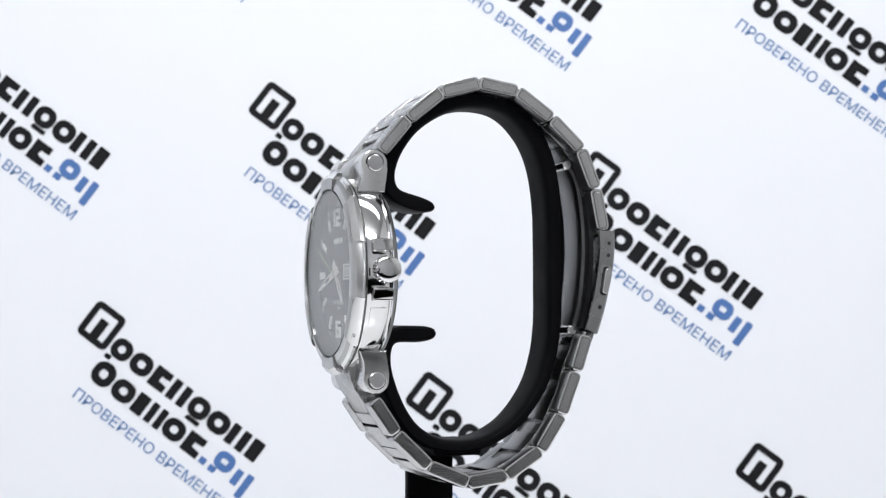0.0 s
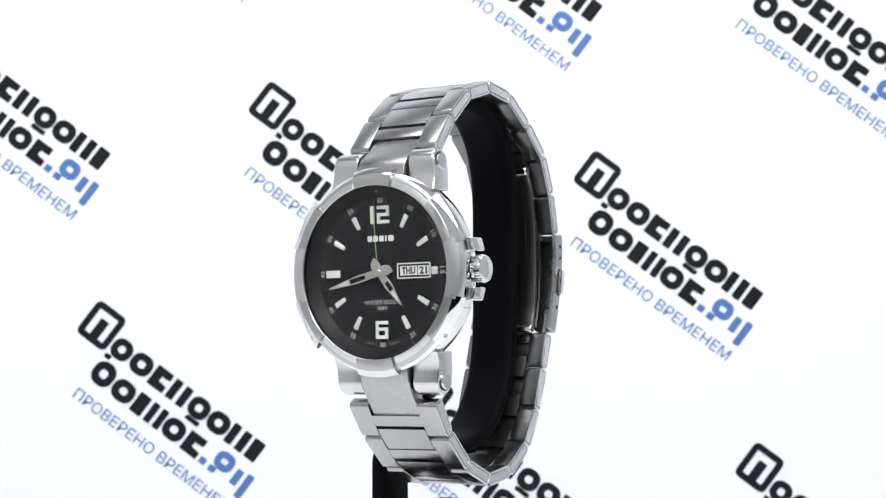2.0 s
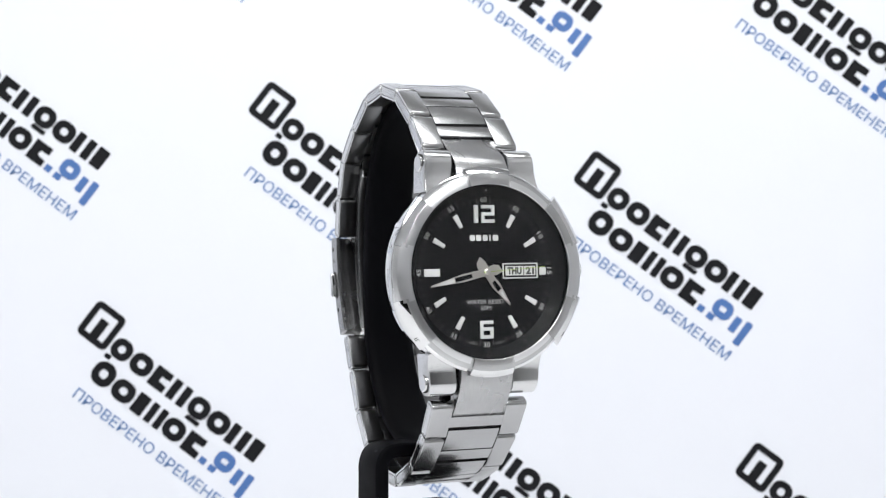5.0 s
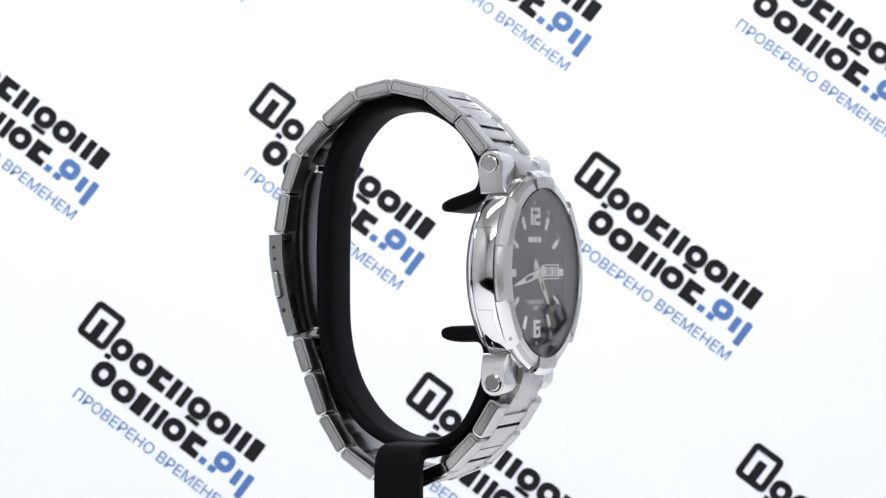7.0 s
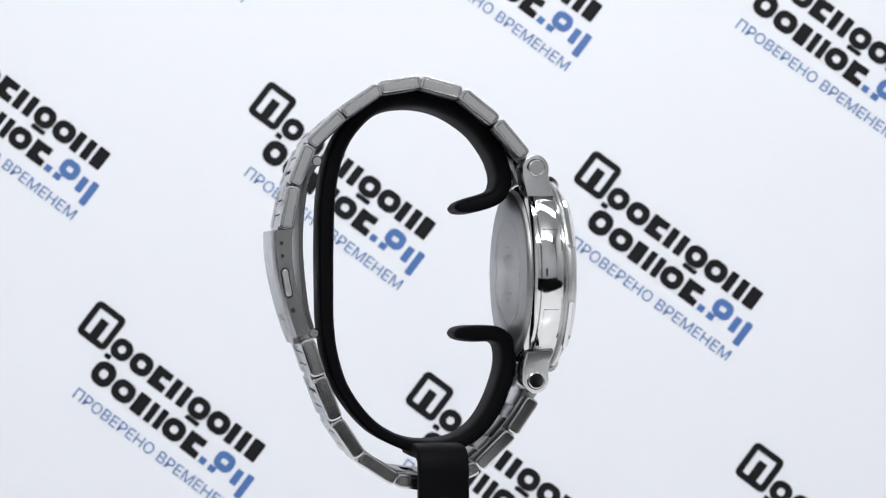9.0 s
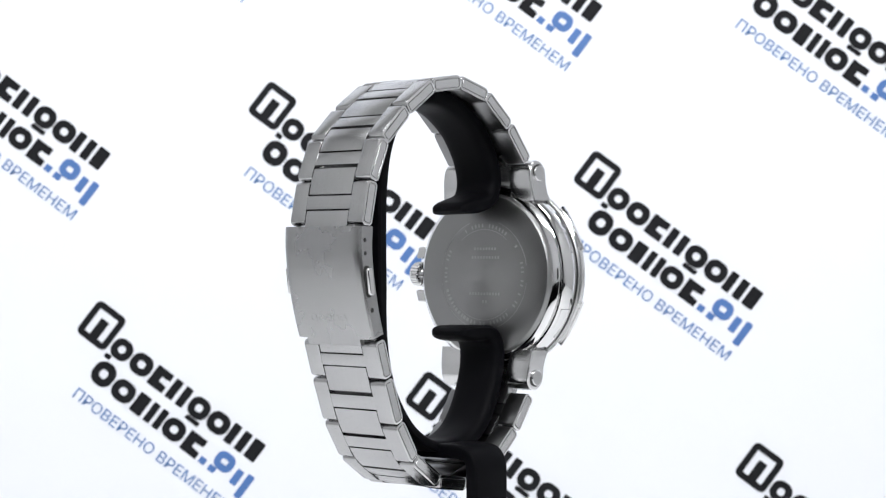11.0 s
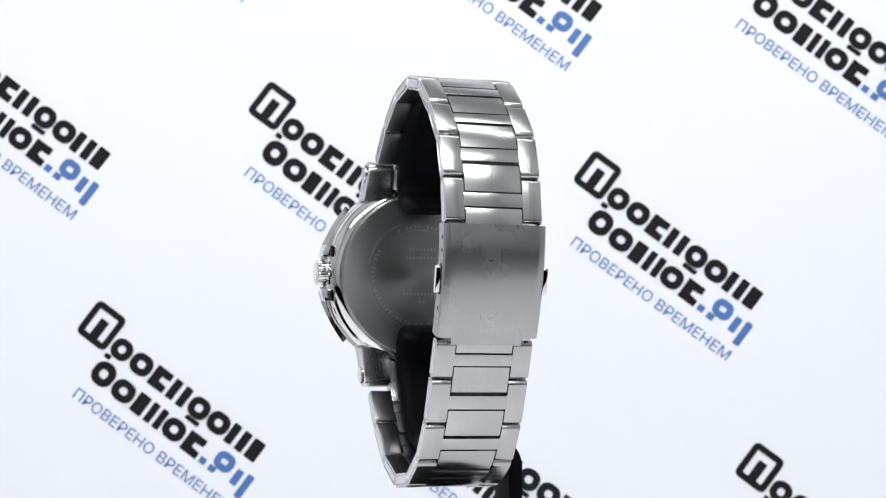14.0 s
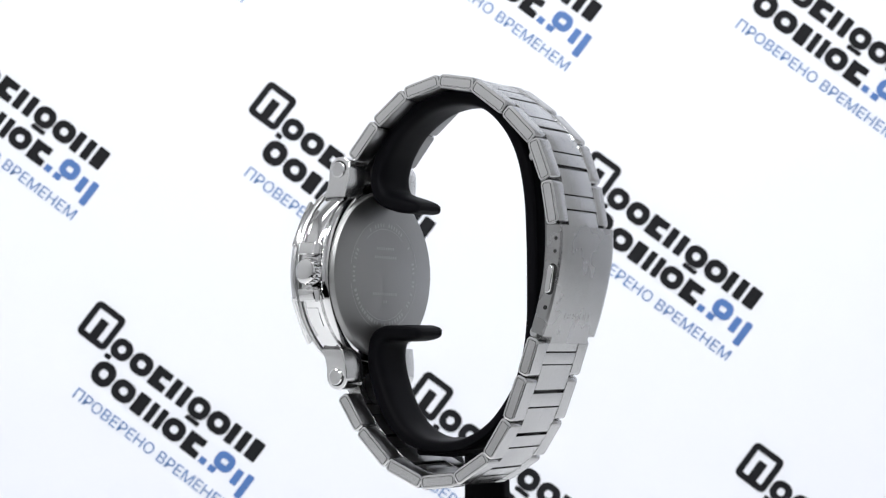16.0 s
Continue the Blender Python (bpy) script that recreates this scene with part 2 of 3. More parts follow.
# ---- the printed marks on the banner ----
def ring_shape(x, y, w, h, stroke, r):
    return [[(x + a, y + b) for a, b in rounded(w, h, r)],
            [(x + a, y + b) for a, b in rounded(w - 2 * stroke, h - 2 * stroke, max(0.3, r - stroke))][::-1]]


def bar_shape(x, y, w, h, r=0.4):
    return [[(x + a, y + b) for a, b in rounded(w, h, r, 3)]]


def block_row(y, shapes):
    """A row of plain blocks (kind, centre, width, height): "ring", "bars" (a pair of uprights), "solid" or "notch" (a block open to one side)."""
    loops = []
    for kind, cx, w, h in shapes:
        cy = y + h / 2
        if kind == "ring":
            loops += [[(cx + a, cy + b) for a, b in rounded(w, h, min(w, h) * 0.44, 7)],
                      [(cx + a, cy + b) for a, b in rounded(w * 0.36, h * 0.36, w * 0.15, 4)][::-1]]
        elif kind == "bars":
            loops += bar_shape(cx - w * 0.29, cy, w * 0.38, h, 0.4) + bar_shape(cx + w * 0.29, cy, w * 0.38, h, 0.4)
        elif kind == "notch":
            loops += [[(cx - w / 2, cy - h / 2), (cx + w / 2, cy - h / 2), (cx + w / 2, cy - h * 0.16), (cx, cy - h * 0.12), (cx, cy + h * 0.12),
                       (cx + w / 2, cy + h * 0.16), (cx + w / 2, cy + h / 2), (cx - w / 2, cy + h / 2)]]
        else:
            loops += bar_shape(cx, cy, w * 0.72, h, 0.5)
    return loops


mark_loops = ring_shape(5.4, 6.5, 12.0, 13.4, 2.2, 2.0) + bar_shape(5.5, 5.3, 3.2, 6.6, 0.2)
mark_loops += block_row(0.5, (("ring", 15.9, 7.4, 7.3), ("ring", 24.2, 7.9, 7.3), ("notch", 32.2, 6.4, 7.3), ("bars", 40.2, 7.4, 7.3),
                              ("ring", 48.6, 7.6, 7.3), ("ring", 56.8, 7.9, 7.3), ("bars", 65.0, 7.6, 7.3), ("solid", 72.0, 6.0, 7.3)))
mark_loops += bar_shape(13.4, -0.45, 2.3, 1.7, 0.3) + bar_shape(49.2, -0.5, 5.4, 1.6, 0.4)
mark_loops += block_row(-10.2, (("ring", 16.0, 8.0, 8.4), ("ring", 24.8, 8.2, 7.3), ("solid", 32.0, 6.2, 7.3), ("bars", 38.6, 6.4, 7.3),
                                ("ring", 46.2, 7.9, 7.3), ("notch", 54.4, 6.6, 7.3)))
MARK = flat(mark_loops, 0.2)
MARK_BLUE = flat(bar_shape(60.1, -9.0, 2.4, 2.3, 0.2) + ring_shape(66.3, -4.9, 7.0, 6.4, 2.3, 2.6) + bar_shape(64.2, -9.3, 2.6, 2.2, 0.2)
                 + bar_shape(72.6, -6.6, 2.5, 5.6, 0.5) + bar_shape(76.5, -7.6, 2.5, 9.0, 0.5), 0.2)
SLOGAN = lettering("ПРОВЕРЕНО ВРЕМЕНЕМ", 65.2, 3.9, 0.2)
ORIGIN_U, ORIGIN_V = 45.4, 42.3
for i in range(-6, 6):
    for j in range(-3, 7):
        u = ORIGIN_U + 110.4 * i + 57.2 * j
        v = ORIGIN_V - 24.1 * i + 74.6 * j
        if not (-440 < u < 370 and -5 < v + 75 < 370):
            continue
        if v < -18 and not -260 < u < 240:
            continue
        at = Matrix.Translation((u * MM, -1.02 * MM, v * MM)) @ pose(0, 0, 0, 90) @ pose(0, 0, 0, 0, 0, -37.0)
        part("printed_mark", MARK, INK_BLACK, backdrop, "black printed emblem of plain blocks", at)
        part("printed_accent", MARK_BLUE, INK_BLUE, backdrop, "blue printed blocks", at)
        part("printed_slogan", SLOGAN, INK_PALE, backdrop, "pale blue printed slogan", at @ place(44.6, -16.4, 0))


# ---- the holder ----
def build_holder():
    holder = tagged(new("watch_holder"), "glossy black plastic c-shaped watch holder on a bent strip post", "watch holder")
    ring = [(-2.6, 21.9), (-8.0, 23.0), (-12.0, 24.6), (-13.5, 27.5), (-13.2, 31.0), (-11.2, 35.5), (-6.9, 40.6), (0.3, 44.8), (8.0, 46.0),
            (15.3, 44.4), (21.0, 39.2), (24.4, 32.5), (26.0, 24.0), (26.4, 14.0), (26.4, 5.0), (26.2, -4.0), (25.0, -11.5), (22.2, -18.8),
            (16.8, -25.7), (10.6, -29.6), (4.5, -31.0), (-2.2, -30.4), (-7.6, -27.4), (-11.6, -21.8), (-14.3, -14.2), (-14.2, -8.8),
            (-11.8, -6.4), (-7.0, -6.2), (-2.4, -6.2)]
    path = spline(ring, 9)

    def taper(s):
        end = min(1.0, min(s, 1 - s) / 0.035)
        k = 0.25 + 0.75 * math.sqrt(max(0.0, 1 - (1 - end) ** 2))
        rear = math.exp(-((s - 0.5) / 0.16) ** 2)
        return (0.6 + 0.4 * k) * (1 - 0.02 * rear), k * (1.0 - 0.27 * math.exp(-((s - 0.66) / 0.13) ** 2)), -1.6 * rear

    section = [(-5.9, 0.7), (-5.9, 1.2), (-5.5, 1.7), (-4.9, 1.85), (4.9, 1.85), (5.5, 1.7), (5.9, 1.2), (5.9, 0.7)]
    section += [(math.copysign(5.9 * abs(math.cos(a)) ** 0.5, math.cos(a)), 0.7 - 2.55 * math.sin(a) ** 0.55) for a in [math.pi * k / 16 for k in range(1, 16)]]
    part("ring", sweep(path, section, taper=taper), BLACK_PLASTIC, holder)
    strip = spline([(4.6, -31.6), (0.0, -31.6), (-6.0, -31.6), (-11.2, -31.65), (-13.9, -32.4), (-15.1, -34.6), (-15.25, -38.0), (-15.25, -50.0), (-15.25, -69.0)], 6)
    bm = sweep(strip, rounded(11.0, 3.1, 0.7, 4), swap=True)
    bmesh.ops.translate(bm, vec=(0, 2.4, 0), verts=bm.verts)
    part("post", bm, BLACK_PLASTIC, holder)
    bm = lathe([(0, -75.8), (17, -75.8), (18, -75), (18, -72.4), (17, -71.2), (12, -69.5), (0, -69.5)], 64)
    bm.transform(Matrix.Translation((0, 2.4, 0)) @ Matrix.Rotation(radians(90), 4, "X"))
    part("foot", bm, BLACK_PLASTIC, holder)
    dome = [(0.01, -42.9), (3.5, -43.35), (6.5, -44.6), (8.6, -46.6), (9.4, -49.0), (9.4, -69.5), (0.01, -69.5)]
    bm = lathe(dome, 48)
    bm.transform(Matrix.Translation((0, 2.4, 0)) @ Matrix.Rotation(radians(90), 4, "X"))
    part("hub", bm, BLACK_PLASTIC, holder)
    return holder


holder = build_holder()

# ---- the watch: x to the crown, -y out of the dial, z to 12; the origin lies level with the dial's centre ----
watch = tagged(new("wristwatch"), "stainless steel analogue wristwatch with black dial on a link bracelet", "watch")
FRONT = pose(0, 0, 0, 90)


def on_dial(x, z, y, turn=0):
    """A place on the dial: turn in degrees clockwise."""
    return Matrix.Translation((x * MM, y * MM, z * MM)) @ FRONT @ pose(0, 0, 0, 0, 0, -turn)


def arc_band(profiles, a0, a1, n):
    """A closed band round the y axis from a0 to a1 degrees; profiles(f) gives its (radius, y) section at the share f of the way."""
    bm = bmesh.new()
    rings = []
    for i in range(n + 1):
        a = radians(a0 + (a1 - a0) * i / n)
        rings.append([bm.verts.new((r * math.sin(a), y, r * math.cos(a))) for r, y in profiles(i / n)])
    m = len(rings[0])
    for p, q in zip(rings, rings[1:]):
        for k in range(m):
            bm.faces.new((p[k], p[(k + 1) % m], q[(k + 1) % m], q[k]))
    bm.faces.new(rings[0])
    bm.faces.new(rings[-1])
    return bm


def build_case():
    case = part("case", lathe([(17.0, -16.6), (18.7, -16.55), (19.7, -16.85), (20.4, -17.5), (20.4, -17.8), (20.1, -17.95), (20.15, -18.2),
                               (20.9, -18.35), (21.25, -18.9), (21.35, -20.5), (21.3, -22.5), (21.05, -23.1), (20.4, -23.3), (20.4, -24.0), (18.6, -24.0), (18.6, -22.1), (16.4, -22.1), (16.4, -17.4)], 144),
                POLISHED, watch, "polished steel case middle")
    for side in (-1, 1):
        for up in (-1, 1):
            cy, cz, r = -18.95, 23.3, 2.95
            pts = [(-16.9, 17.0), (-16.4, 19.5), (-16.0, 22.0)]
            for k in range(13):
                a = radians(-15 + 195 * k / 12)
                pts.append((cy + r * math.cos(a), cz + r * math.sin(a)))
            pts += [(-21.75, 21.2), (-22.1, 19.2), (-23.0, 17.0)]
            xs = sorted((side * 6.55, side * 12.9))
            bm = prism([(y, z * up) for y, z in pts], xs[0], xs[1], 0.45, 3)
            for v in bm.verts:
                if abs(v.co.x) > 9:
                    v.co.x += side * (23.3 - abs(v.co.z)) * 0.11
                else:
                    v.co.x += side * max(0.0, 21.5 - abs(v.co.z)) * 0.12
            part("lug", bm, SATIN, case, "satin steel lug")
            bm = lathe([(0.01, 0.42), (1.6, 0.42), (1.78, 0.3), (1.8, 0.1), (1.8, -0.5), (0.01, -0.5)], 40)
            bm.transform(Matrix.Translation((side * 13.0, cy, cz * up)) @ Matrix.Rotation(radians(-90 * side), 4, "Z"))
            part("screw", bm, POLISHED if up < 0 else SATIN, case, "round polished steel lug screw")
            bm = lathe([(1.8, 0.03), (2.05, 0.03), (2.05, -0.2), (1.8, -0.2)], 40)
            bm.transform(Matrix.Translation((side * 12.9, cy, cz * up)) @ Matrix.Rotation(radians(-90 * side), 4, "Z"))
            part("screw_recess", bm, HOLE, case)
    for up in (-1, 1):
        z0, z1 = sorted((3.75 * up, 6.6 * up))
        bm = box(19.8, 22.9, -22.4, -17.9, z0, z1, 0.5, 3)
        for v in bm.verts:
            if v.co.x > 21.5 and abs(v.co.z) > 5:
                v.co.x -= 0.55
        part("crown_guard", bm, POLISHED, case, "polished steel crown guard")
    for a0, a1 in ((236, 249), (112, 124), (297, 300)):
        bm = arc_band(lambda f: [(21.2, -18.9), (21.44, -19.0), (21.52, -19.2), (21.5, -22.0), (21.42, -22.25), (21.2, -22.3)], a0, a1, 10)
        part("flank_plate", bm, POLISHED, case, "slightly raised polished plate on the flank")
    # case back
    back = part("case_back", lathe([(0.0, -15.55), (18.0, -15.55), (18.4, -15.64), (18.65, -15.9), (19.0, -16.5), (19.0, -17.2), (0.0, -17.2)], 128), TURNED, watch,
                "circular brushed steel case back with faint engraving")
    for r, a0, a1 in ((12.6, 20, 80), (12.6, 100, 160), (12.6, 200, 262), (12.6, 280, 340), (10.4, -40, 40), (10.4, 140, 222)):
        part("engraved_line", lathe([(r, -15.54), (r + 0.12, -15.54), (r + 0.12, -15.51), (r, -15.51)], 24, a0, a1), ENGRAVED, back)
    rng = random.Random(5)
    for a0, n, r in ((-34, 13, 11.4), (62, 16, 11.4), (110, 12, 11.4), (150, 14, 11.4), (232, 15, 11.4)):
        bits = []
        for k in range(n):
            a = radians(a0 + k * 5.2)
            if rng.random() < 0.2:
                continue
            b = box(-0.2, 0.2, -15.54, -15.51, -0.4, 0.4, 0)
            b.transform(Matrix.Translation((r * math.sin(a), 0, r * math.cos(a))) @ Matrix.Rotation(a, 4, "Y"))
            bits.append(b)
        part("engraved_bars", joined(*bits), ENGRAVED, back)
    for z, w in ((6.0, 7.0), (4.0, 9.0), (-4.4, 9.5), (-6.2, 2.0)):
        bits = [box(-w / 2 + k * 0.85, -w / 2 + k * 0.85 + 0.4, -15.54, -15.51, z - 0.3, z + 0.3, 0) for k in range(int(w / 0.85))]
        part("engraved_bars", joined(*bits), ENGRAVED, back)
    return case


def build_bezel():
    bezel = part("bezel", lathe([(18.5, -24.0), (18.5, -25.75), (18.7, -25.9), (20.3, -25.6), (20.9, -25.2), (21.3, -24.7), (21.4, -24.3), (21.4, -23.75), (21.2, -23.5), (20.3, -23.5)], 144),
                 BEZEL_STEEL, watch, "brushed steel bezel of twelve stepped facets")
    for h in range(12):
        mid = 30 * h
        if h in (0, 6):      # flat brushed pads with a polished outer slope
            half, top, slope = 13.4, [(18.5, -26.2), (18.62, -26.3), (20.75, -26.22), (20.95, -26.1)], [(20.95, -26.08), (21.8, -25.5), (22.3, -24.8), (22.3, -24.0)]
        elif h % 2 == 0:     # flat brushed pads whose outer edge runs straight
            half, top, slope = 14.8, [(18.5, -26.2), (18.62, -26.32), (20.25, -26.25), (20.5, -26.1)], [(20.5, -26.08), (21.7, -25.5), (22.3, -24.9), (22.4, -24.1)]
        elif h in (3, 9):    # broad pads, rounded over the edge
            half, top, slope = 17.2, [(18.5, -26.2), (18.65, -26.42), (19.8, -26.32), (20.8, -26.05), (21.45, -25.65)], [(21.45, -25.62), (21.95, -25.1), (22.1, -24.5), (21.9, -24.0)]
        else:                # polished slopes beside the lugs
            half, top, slope = 14.8, [(18.5, -25.95), (18.62, -26.05), (19.6, -25.85), (20.5, -25.4)], [(20.5, -25.38), (21.2, -24.95), (21.6, -24.5), (21.55, -24.0)]
        chord = h in (2, 4, 8, 10)

        def swell(f):
            """How far the outer edge stands out, so that it runs as a straight line from corner to corner."""
            return (1 / math.cos(radians(13)) - 1) * abs(2 * f - 1) ** 2 * 0.6 if chord else 0.0

        def top_section(f):
            k = 1 + swell(f) * 0.15
            return [(r * (k if r > 20 else 1), y) for r, y in top] + [(top[-1][0] - 0.05, -24.6), (18.5, -24.6)]

        def slope_section(f):
            k = 1 + swell(f)
            return [(r * (k if r > 21 else 1), y) for r, y in slope] + [(20.2, -23.9), (20.2, -25.0)]

        odd = h % 2 == 1
        pad = part("bezel_pad", arc_band(top_section, mid - half, mid + half, 16), PAD_STEEL if odd else BEZEL_STEEL, bezel,
                   "bright satin bezel facet" if odd else "brushed bezel facet")
        if h in (4, 8):
            for k in range(4):
                a = mid + (9.5 if h == 4 else -9.5) + (k - 1.5) * 1.1
                b = box(-0.09, 0.09, -0.06, 0.06, -0.4, 0.4, 0)
                b.transform(Matrix.Rotation(radians(a), 4, "Y") @ Matrix.Translation((0, -25.22, 22.05)) @ Matrix.Rotation(radians(-45), 4, "X"))
                part("engraved_stroke", b, HOLE, pad)
        part("pad_slope", arc_band(slope_section, mid - half + 0.05, mid + half - 0.05, 16), PAD_STEEL if h in (3, 9) else POLISHED, pad, "polished outer slope of the facet")
    part("bezel_gasket", lathe([(18.3, -25.9), (18.52, -25.9), (18.52, -24.6), (18.3, -24.6)], 96), DIAL_BLACK, bezel)
    crystal = part("crystal", lathe([(0.0, -26.0), (18.1, -26.0), (18.3, -25.85), (18.3, -24.75), (0.0, -24.75)], 96), GLASS, watch, "flat clear mineral glass")
    crystal.visible_shadow = False


def raised(cx, cz, w, h, y, turn=0.0, bevel=0.12, depth=0.4):
    """A small bevelled block on the dial plane at y."""
    b = box(-w / 2, w / 2, -depth, 0, -h / 2, h / 2, bevel, 2)
    b.transform(Matrix.Translation((cx, y, cz)) @ Matrix.Rotation(radians(turn), 4, "Y"))
    return b


DIAL_Y = -22.7


def build_dial():
    dial = part("dial", lathe([(0.0, DIAL_Y), (16.6, DIAL_Y), (16.6, DIAL_Y + 0.5), (0.0, DIAL_Y + 0.5)], 96), DIAL_BLACK, watch, "glossy black dial with white markings")
    part("flange", lathe([(16.3, DIAL_Y), (18.3, -24.7), (18.5, -24.7), (18.5, DIAL_Y)], 96), DIAL_BLACK, dial, "black sloping inner ring")
    y = DIAL_Y - 0.01
    for h in range(12):
        a = 30 * h
        s, c = math.sin(radians(a)), math.cos(radians(a))
        if h == 9:
            part("hour_marker", raised(-12.5, 0, 3.6, 1.6, y), LUME, dial, "wide white hour marker")
        elif h == 3:
            part("hour_marker", raised(13.7, 0, 1.5, 1.6, y), LUME, dial, "short white hour marker")
        elif h not in (0, 6):
            b = box(-0.5, 0.5, -0.4, 0, -1.45, 1.45, 0.12)
            for v in b.verts:
                v.co.x *= 1.0 + 0.16 * v.co.z / 1.45
            b.transform(Matrix.Translation((12.35 * s, y, 12.35 * c)) @ Matrix.Rotation(radians(a), 4, "Y"))
            part("hour_marker", b, LUME, dial)
        # outer dots on the flange
        b = box(-0.16, 0.16, -0.05, 0.05, -0.35, 0.35, 0)
        b.transform(Matrix.Rotation(radians(a), 4, "Y") @ Matrix.Translation((0, -23.92, 17.45)) @ Matrix.Rotation(radians(-45), 4, "X"))
        part("flange_mark", b, GREY_PRINT if h else WHITE_PRINT, dial)
        # minute numerals
        word = "60" if h == 0 else "%02d" % (5 * h)
        turn = a if (h <= 3 or h >= 9) else a - 180
        part("minute_numeral", lettering(word, 1.5, 1.05, 0.02, 0.05), WHITE_PRINT, dial, "", on_dial(15.45 * s, 15.45 * c, y, turn))
    ticks = []
    for k in range(60):
        if k % 5:
            a = radians(6 * k)
            b = box(-0.07, 0.07, -0.03, 0, -0.5, 0.5, 0)
            b.transform(Matrix.Translation((15.2 * math.sin(a), y, 15.2 * math.cos(a))) @ Matrix.Rotation(a, 4, "Y"))
            ticks.append(b)
    tagged(part("minute_track", joined(*ticks), GREY_PRINT, dial, "fine grey minute ticks"), kind="stuff")
    # squared 12 and 6
    st, hh = 0.72, 3.8
    zc = 12.35
    one = raised(-1.95, zc, 0.95, hh, y)
    two = [raised(0.85, zc + hh / 2 - st / 2, 3.1, st, y), raised(0.85, zc, 3.1, st, y), raised(0.85, zc - hh / 2 + st / 2, 3.1, st, y),
           raised(2.4 - st / 2, zc + hh / 4, st, hh / 2, y - 0.002), raised(-0.7 + st / 2, zc - hh / 4, st, hh / 2, y - 0.002)]
    part("numeral", joined(one, *two), LUME, dial, "raised white squared numeral 12")
    zc = -12.25
    six = [raised(0, zc + hh / 2 - st / 2, 3.1, st, y), raised(0, zc + 0.15, 3.1, st, y), raised(0, zc - hh / 2 + st / 2, 3.1, st, y),
           raised(-1.55 + st / 2, zc, st, hh, y - 0.002), raised(1.55 - st / 2, zc - hh / 4 + 0.15, st, hh / 2 + 0.2, y - 0.002)]
    part("numeral", joined(*six), LUME, dial, "raised white squared numeral 6")
    # maker's mark as plain blocks
    loops = []
    for k, w in enumerate((1.2, 1.25, 1.2, 0.35, 1.35)):
        x = (-2.8, -1.35, 0.2, 1.35, 2.65)[k]
        loops += bar_shape(x, 0, w, 1.25, 0.35 if w > 1 else 0.1)
    part("maker_mark", flat(loops, 0.05), LUME, dial, "small white row of plain blocks", on_dial(0, 7.25, y))
    part("dial_text", lettering("WATER RESIST", 8.9, 0.9, 0.02), WHITE_PRINT, dial, "white printed words", on_dial(0, -6.35, y))
    part("dial_text", lettering("50M", 2.5, 0.9, 0.02), WHITE_PRINT, dial, "white printed words", on_dial(0, -7.65, y))
    for x, n in ((-3.2, 4), (3.2, 4)):
        bits = [raised(x + (k - 1.5) * 0.55, -15.05 + 0.035 * (k - 1.5) * x, 0.38, 0.4, y, 0, 0, 0.02) for k in range(n)]
        part("printed_bars", joined(*bits), GREY_PRINT, dial)
    # day and date
    window = part("date_window", flat([rounded(8.4, 3.3, 0.15), rounded(7.9, 2.8, 0.1)[::-1]], 0.18), LUME, dial, "white framed day and date window", on_dial(8.35, 0.15, y))
    part("day_disc", flat([rounded(4.3, 2.0, 0.1)], 0.04), LUME, window, "", place(-1.35, 0, 0))
    part("date_disc", flat([rounded(2.7, 2.0, 0.1)], 0.04), LUME, window, "", place(2.35, 0, 0))
    part("day_word", lettering("THU", 3.4, 1.6, 0.02, 0.45), HOLE, window, "", place(-1.35, 0, 0.045))
    part("date_number", lettering("21", 2.0, 1.6, 0.02, 0.45), HOLE, window, "", place(2.35, 0, 0.045))


def hand(name, length, width, slot, lume, tail, y, label):
    """A faceted hand that points to 12, with a slot and a lume tip; it turns on the y axis."""
    outline = [(-0.15, length), (-width, length * 0.42), (-width * 0.9, 2.0), (-0.8, 0.6), (-1.15, -tail * 0.55), (-0.75, -tail), (0.75, -tail * 0.82), (1.15, -tail * 0.5), (0.8, 0.6),
               (width * 0.9, 2.0), (width, length * 0.42), (0.15, length)]
    a, b = slot
    hole = [(-width * 0.5, a), (-width * 0.62, b), (width * 0.62, b), (width * 0.5, a)]
    hole2 = [(-width * 0.60, b + 0.3), (-0.12, lume), (0.12, lume), (width * 0.60, b + 0.3)]
    ob = part(name, flat([outline, hole, hole2], 0.22, 0.03), SILVER, watch, label)
    ob.data.transform(FRONT)
    fill = part("lume_insert", flat([hole2], 0.16), LUME, ob)
    fill.data.transform(FRONT)
    ob.matrix_basis = place(0, y, 0)
    return ob


def build_hands():
    hour = hand("hour_hand", 8.9, 0.95, (2.6, 5.0), 7.6, 3.4, DIAL_Y - 0.55, "silver skeleton hour hand")
    minute = hand("minute_hand", 13.4, 0.85, (3.6, 7.8), 12.0, 3.6, DIAL_Y - 0.95, "silver skeleton minute hand")
    sec = part("second_hand", flat([[(-0.05, 13.6), (-0.065, 0), (-0.14, -1.0), (0.14, -1.0), (0.065, 0), (0.05, 13.6)]], 0.1), LIME, watch, "thin lime green second hand")
    sec.data.transform(FRONT)
    sec.matrix_basis = place(0, DIAL_Y - 1.4, 0)
    part("hand_cap", lathe([(0.0, DIAL_Y - 1.65), (0.5, DIAL_Y - 1.65), (0.7, DIAL_Y - 1.5), (0.7, DIAL_Y), (0.0, DIAL_Y)], 24), SILVER, watch)
    return hour, minute, sec


